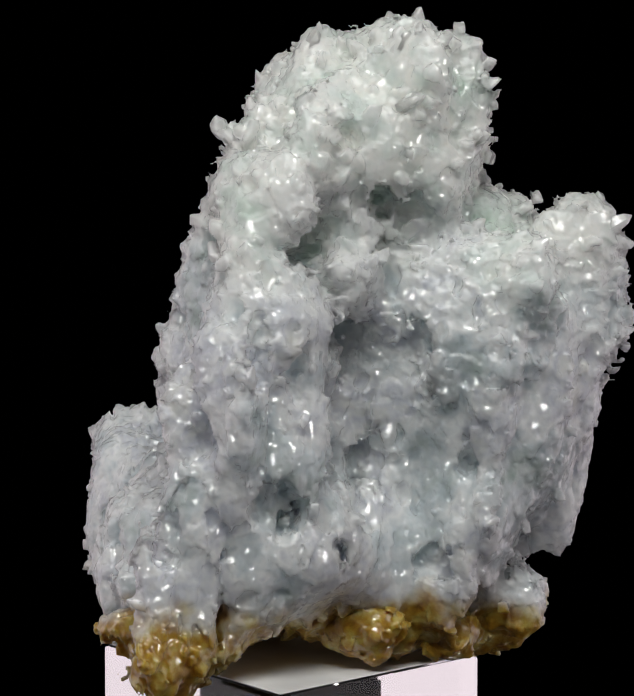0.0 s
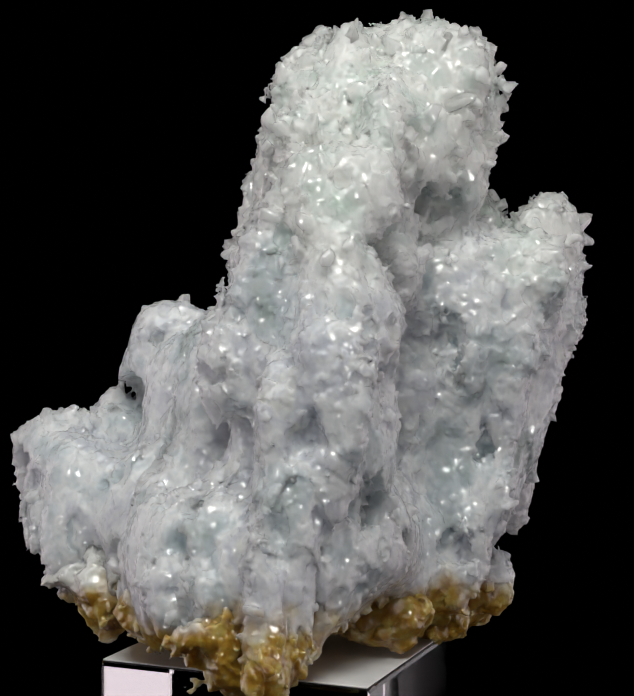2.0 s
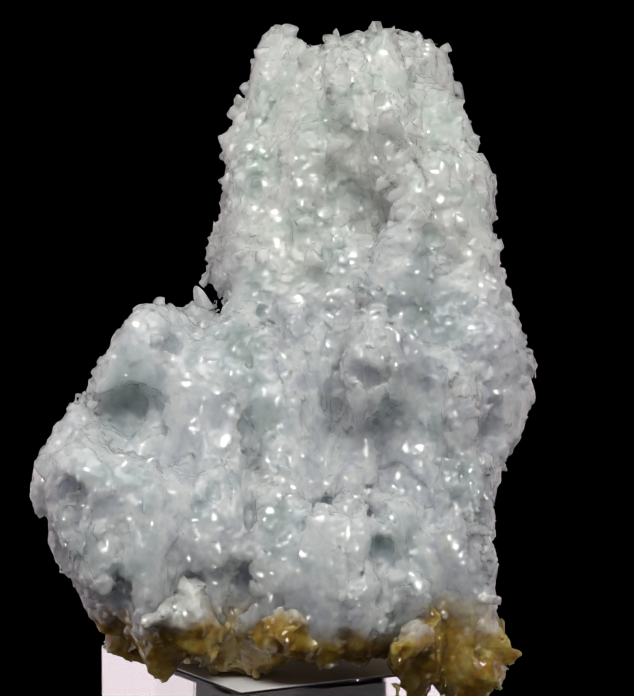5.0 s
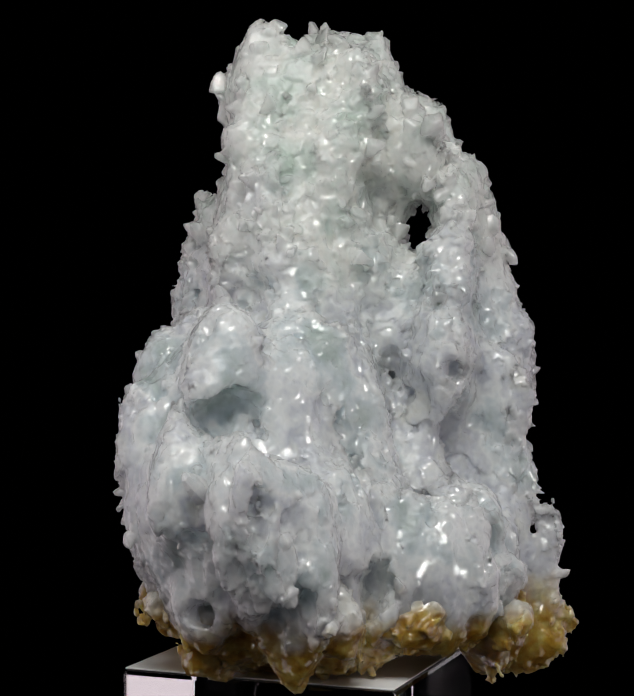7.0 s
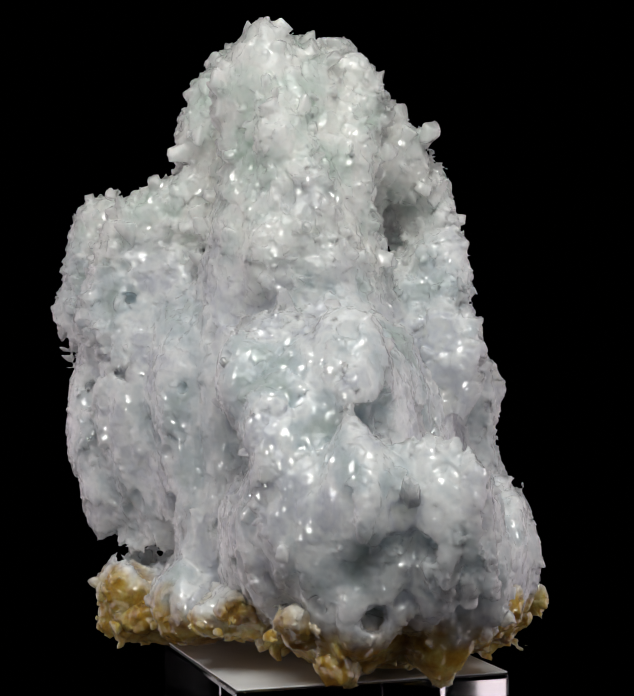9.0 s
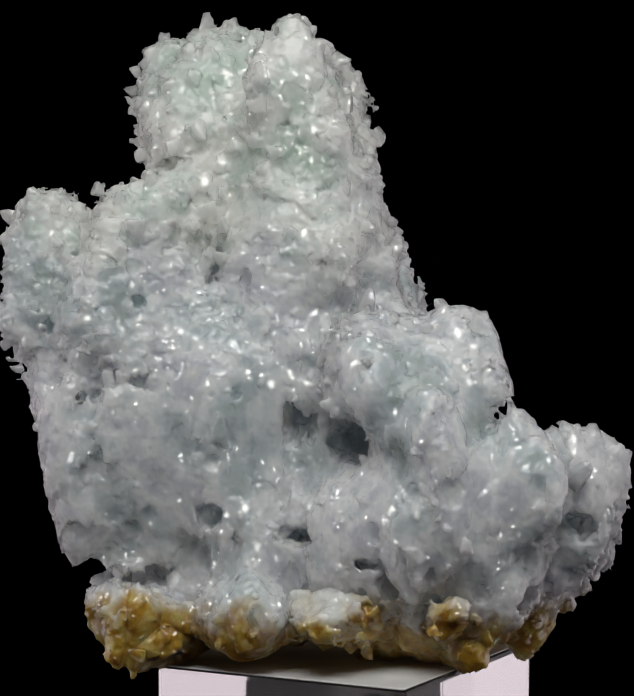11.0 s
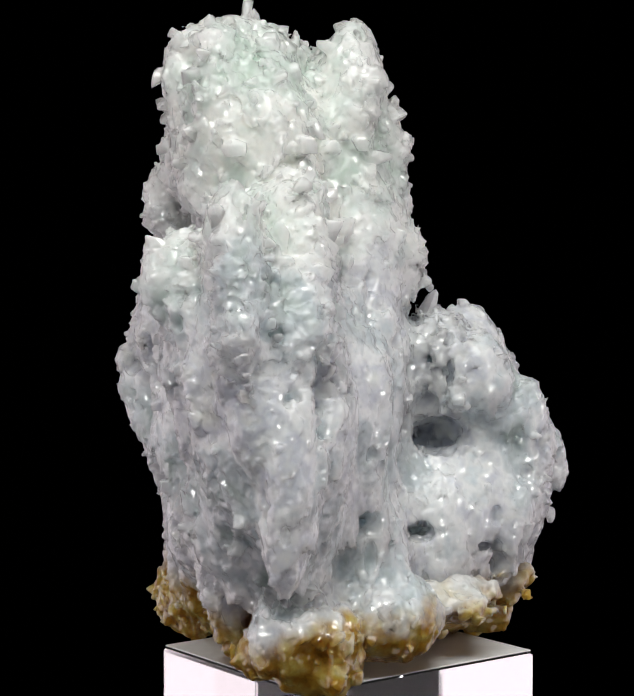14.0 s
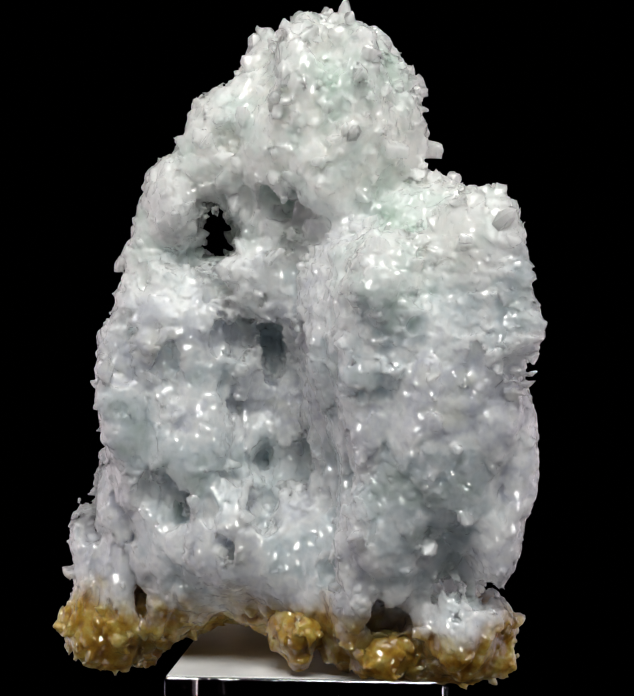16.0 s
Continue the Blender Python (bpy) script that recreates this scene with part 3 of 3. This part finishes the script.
def pit(field, count, low, high):
    """Carves small upright pockets into the skin."""
    edge = np.argwhere(np.abs(field) < 0.3)
    z = ORIGIN[2] + STEP * edge[:, 2]
    edge = edge[(z > low) & (z < high) & (edge > 1).all(1) & (edge < COUNT - 2).all(1)]
    for cell in edge[rng.choice(len(edge), count)]:
        a, b, c = 0.7 + 1.3 * rng.random(3) ** 1.5
        c = 1.0 + 2.2 * c * rng.random()
        r = (np.array((a, b, c)) * 1.4 / STEP).astype(int) + 2
        lo, hi = np.maximum(cell - r, 1), np.minimum(cell + r + 1, COUNT - 1)
        gx, gy, gz = [(STEP * (np.arange(lo[n], hi[n]) - cell[n])).astype(np.float32) for n in range(3)]
        wave = 0.25 * np.sin(1.9 * gz + 6 * rng.random())
        d = np.sqrt(((gx[:, None, None] + wave) / a) ** 2 + (gy[None, :, None] / b) ** 2 + (gz[None, None, :] / c) ** 2)
        box = field[lo[0]:hi[0], lo[1]:hi[1], lo[2]:hi[2]]
        np.minimum(box, (min(a, b, c) * (d - 1)).astype(np.float32), out=box)


def grow(field, count, low, high, size, seat):
    """Fuses blunt many-faced crystals into the field, seated on its skin between two heights."""
    edge = np.argwhere(np.abs(field) < 0.3)
    z = ORIGIN[2] + STEP * edge[:, 2]
    edge = edge[(z > low) & (z < high) & (edge > 1).all(1) & (edge < COUNT - 2).all(1)]
    for cell in edge[rng.choice(len(edge), count)]:
        s = size * (0.5 + 1.1 * rng.random() ** 2)
        lo = np.maximum(cell - int(1.6 * s / STEP) - 1, 1)
        hi = np.minimum(cell + int(1.6 * s / STEP) + 2, COUNT - 1)
        i, j, k = cell
        out = -np.array((field[i + 1, j, k] - field[i - 1, j, k], field[i, j + 1, k] - field[i, j - 1, k], field[i, j, k + 1] - field[i, j, k - 1]))
        out = out / (np.linalg.norm(out) + 1e-6) + rng.normal(size=3) * 0.45
        out /= np.linalg.norm(out)
        ax = [(STEP * (np.arange(lo[n], hi[n]) - cell[n]) - out[n] * s * seat).astype(np.float32) for n in range(3)]
        deep = np.full([len(a) for a in ax], 9.0, np.float32)
        for _ in range(11):
            n = rng.normal(size=3)
            n /= np.linalg.norm(n)
            d = s * (0.45 + 0.35 * rng.random() + 0.35 * abs(n @ out))
            deep = np.minimum(deep, d - (ax[0][:, None, None] * n[0] + ax[1][None, :, None] * n[1] + ax[2][None, None, :] * n[2]))
        for axis in range(3):
            for sign in (-1, 1):
                shape = [1, 1, 1]
                shape[axis] = -1
                deep = np.minimum(deep, 1.5 * s - sign * ax[axis].reshape(shape))
        box = field[lo[0]:hi[0], lo[1]:hi[1], lo[2]:hi[2]]
        np.maximum(box, deep, out=box)


def quartz_point(base, tip, width, name, parent, label):
    """One larger six-sided crystal with a tapered tip."""
    base, tip = Vector(base) / 1000, Vector(tip) / 1000
    way = (tip - base).normalized()
    side = way.orthogonal().normalized()
    third = way.cross(side)
    bm = bmesh.new()
    rings = []
    for k, (h, w) in enumerate(((0.0, 1.1), (0.62, 0.8), (0.9, 0.45))):
        rings.append([bm.verts.new(base + (tip - base) * h + (side * math.cos(i * math.pi / 3 + 0.2) + third * math.sin(i * math.pi / 3 + 0.2) * 0.75) * width / 2000 * w * (1 + 0.15 * random.uniform(-1, 1))) for i in range(6)])
    top = bm.verts.new(tip)
    for lo, up in zip(rings, rings[1:]):
        for i in range(6):
            bm.faces.new((lo[i], lo[(i + 1) % 6], up[(i + 1) % 6], up[i]))
    for i in range(6):
        bm.faces.new((rings[-1][i], rings[-1][(i + 1) % 6], top))
    bm.faces.new(rings[0][::-1])
    return part(name, bm, QUARTZ, parent, label)


SPECIMEN = tagged(new("quartz_specimen"), "pale milky green quartz cluster with ochre-stained foot on acrylic block", "mineral specimen")
skin, quads = specimen_body()
mesh_object("quartz_mass", skin / 1000, quads, QUARTZ, SPECIMEN, "fluted translucent milky quartz with pockets", True)


def ochre_lump(x, y, z, a, b, c, yaw=0):
    """A nugget of iron-stained quartz on the foot, with broken crystal relief."""
    size = np.array((max(a, b), max(a, b), c)) + 3
    origin = np.array((x, y, z)) - size
    n = (2 * size / STEP).astype(int)
    grid = np.stack(np.meshgrid(*[np.arange(k) for k in n], indexing="ij"), -1).reshape(-1, 3)
    p = (origin + STEP * grid).astype(np.float32)
    s, k = math.sin(radians(yaw)), math.cos(radians(yaw))
    d = p - np.array((x, y, z), np.float32)
    r = np.sqrt(((d[:, 0] * k + d[:, 1] * s) / a) ** 2 + ((d[:, 1] * k - d[:, 0] * s) / b) ** 2 + (d[:, 2] / c) ** 2)
    f = min(a, b, c) * (1 - r) + 1.6 * soft_noise(p, 5.0) + 0.4 * soft_noise(p + 9, 2.0) + facets(p, 3.0, 0.4, 0.7) + facets(p, 1.3, 0.1, 0.25)
    f = f.reshape(n)
    f[0], f[-1], f[:, 0], f[:, -1], f[:, :, 0], f[:, :, -1] = -1, -1, -1, -1, -1, -1
    v, q = surface(f, origin)
    return mesh_object("ochre_lump", v / 1000, q, OCHRE, SPECIMEN, "amber brown iron-stained quartz nugget", True)


for row in LUMPS:
    ochre_lump(*row)
for base, tip, width in POINTS:
    quartz_point(base, tip, width, "quartz_point", SPECIMEN, "clear pointed quartz crystal")


# ---- everything turns together on the stand ----
TURN = [
    (0.0, 4.19),
    (0.5, 9.71),
    (1.0, 15.95),
    (1.5, 23.91),
    (2.0, 32.22),
    (2.5, 40.60),
    (3.0, 49.18),
    (3.5, 58.27),
    (4.0, 67.26),
    (6.5, 113.88),
    (7.0, 122.61),
    (7.5, 131.88),
    (8.0, 141.36),
    (8.5, 150.69),
    (9.0, 159.95),
    (11.5, 211.01),
    (12.0, 221.72),
    (12.5, 232.82),
    (13.0, 243.89),
    (13.5, 254.62),
    (14.0, 265.80),
    (14.5, 277.15),
    (15.0, 289.65),
    (15.5, 302.40),
    (16.0, 315.45),
]


def motions():
    rows = [(t, pose(0, 0, 0, 0, 0, turn)) for t, turn in TURN]
    for thing in (SPECIMEN, BLOCK):
        walk(thing, rows)


motions()
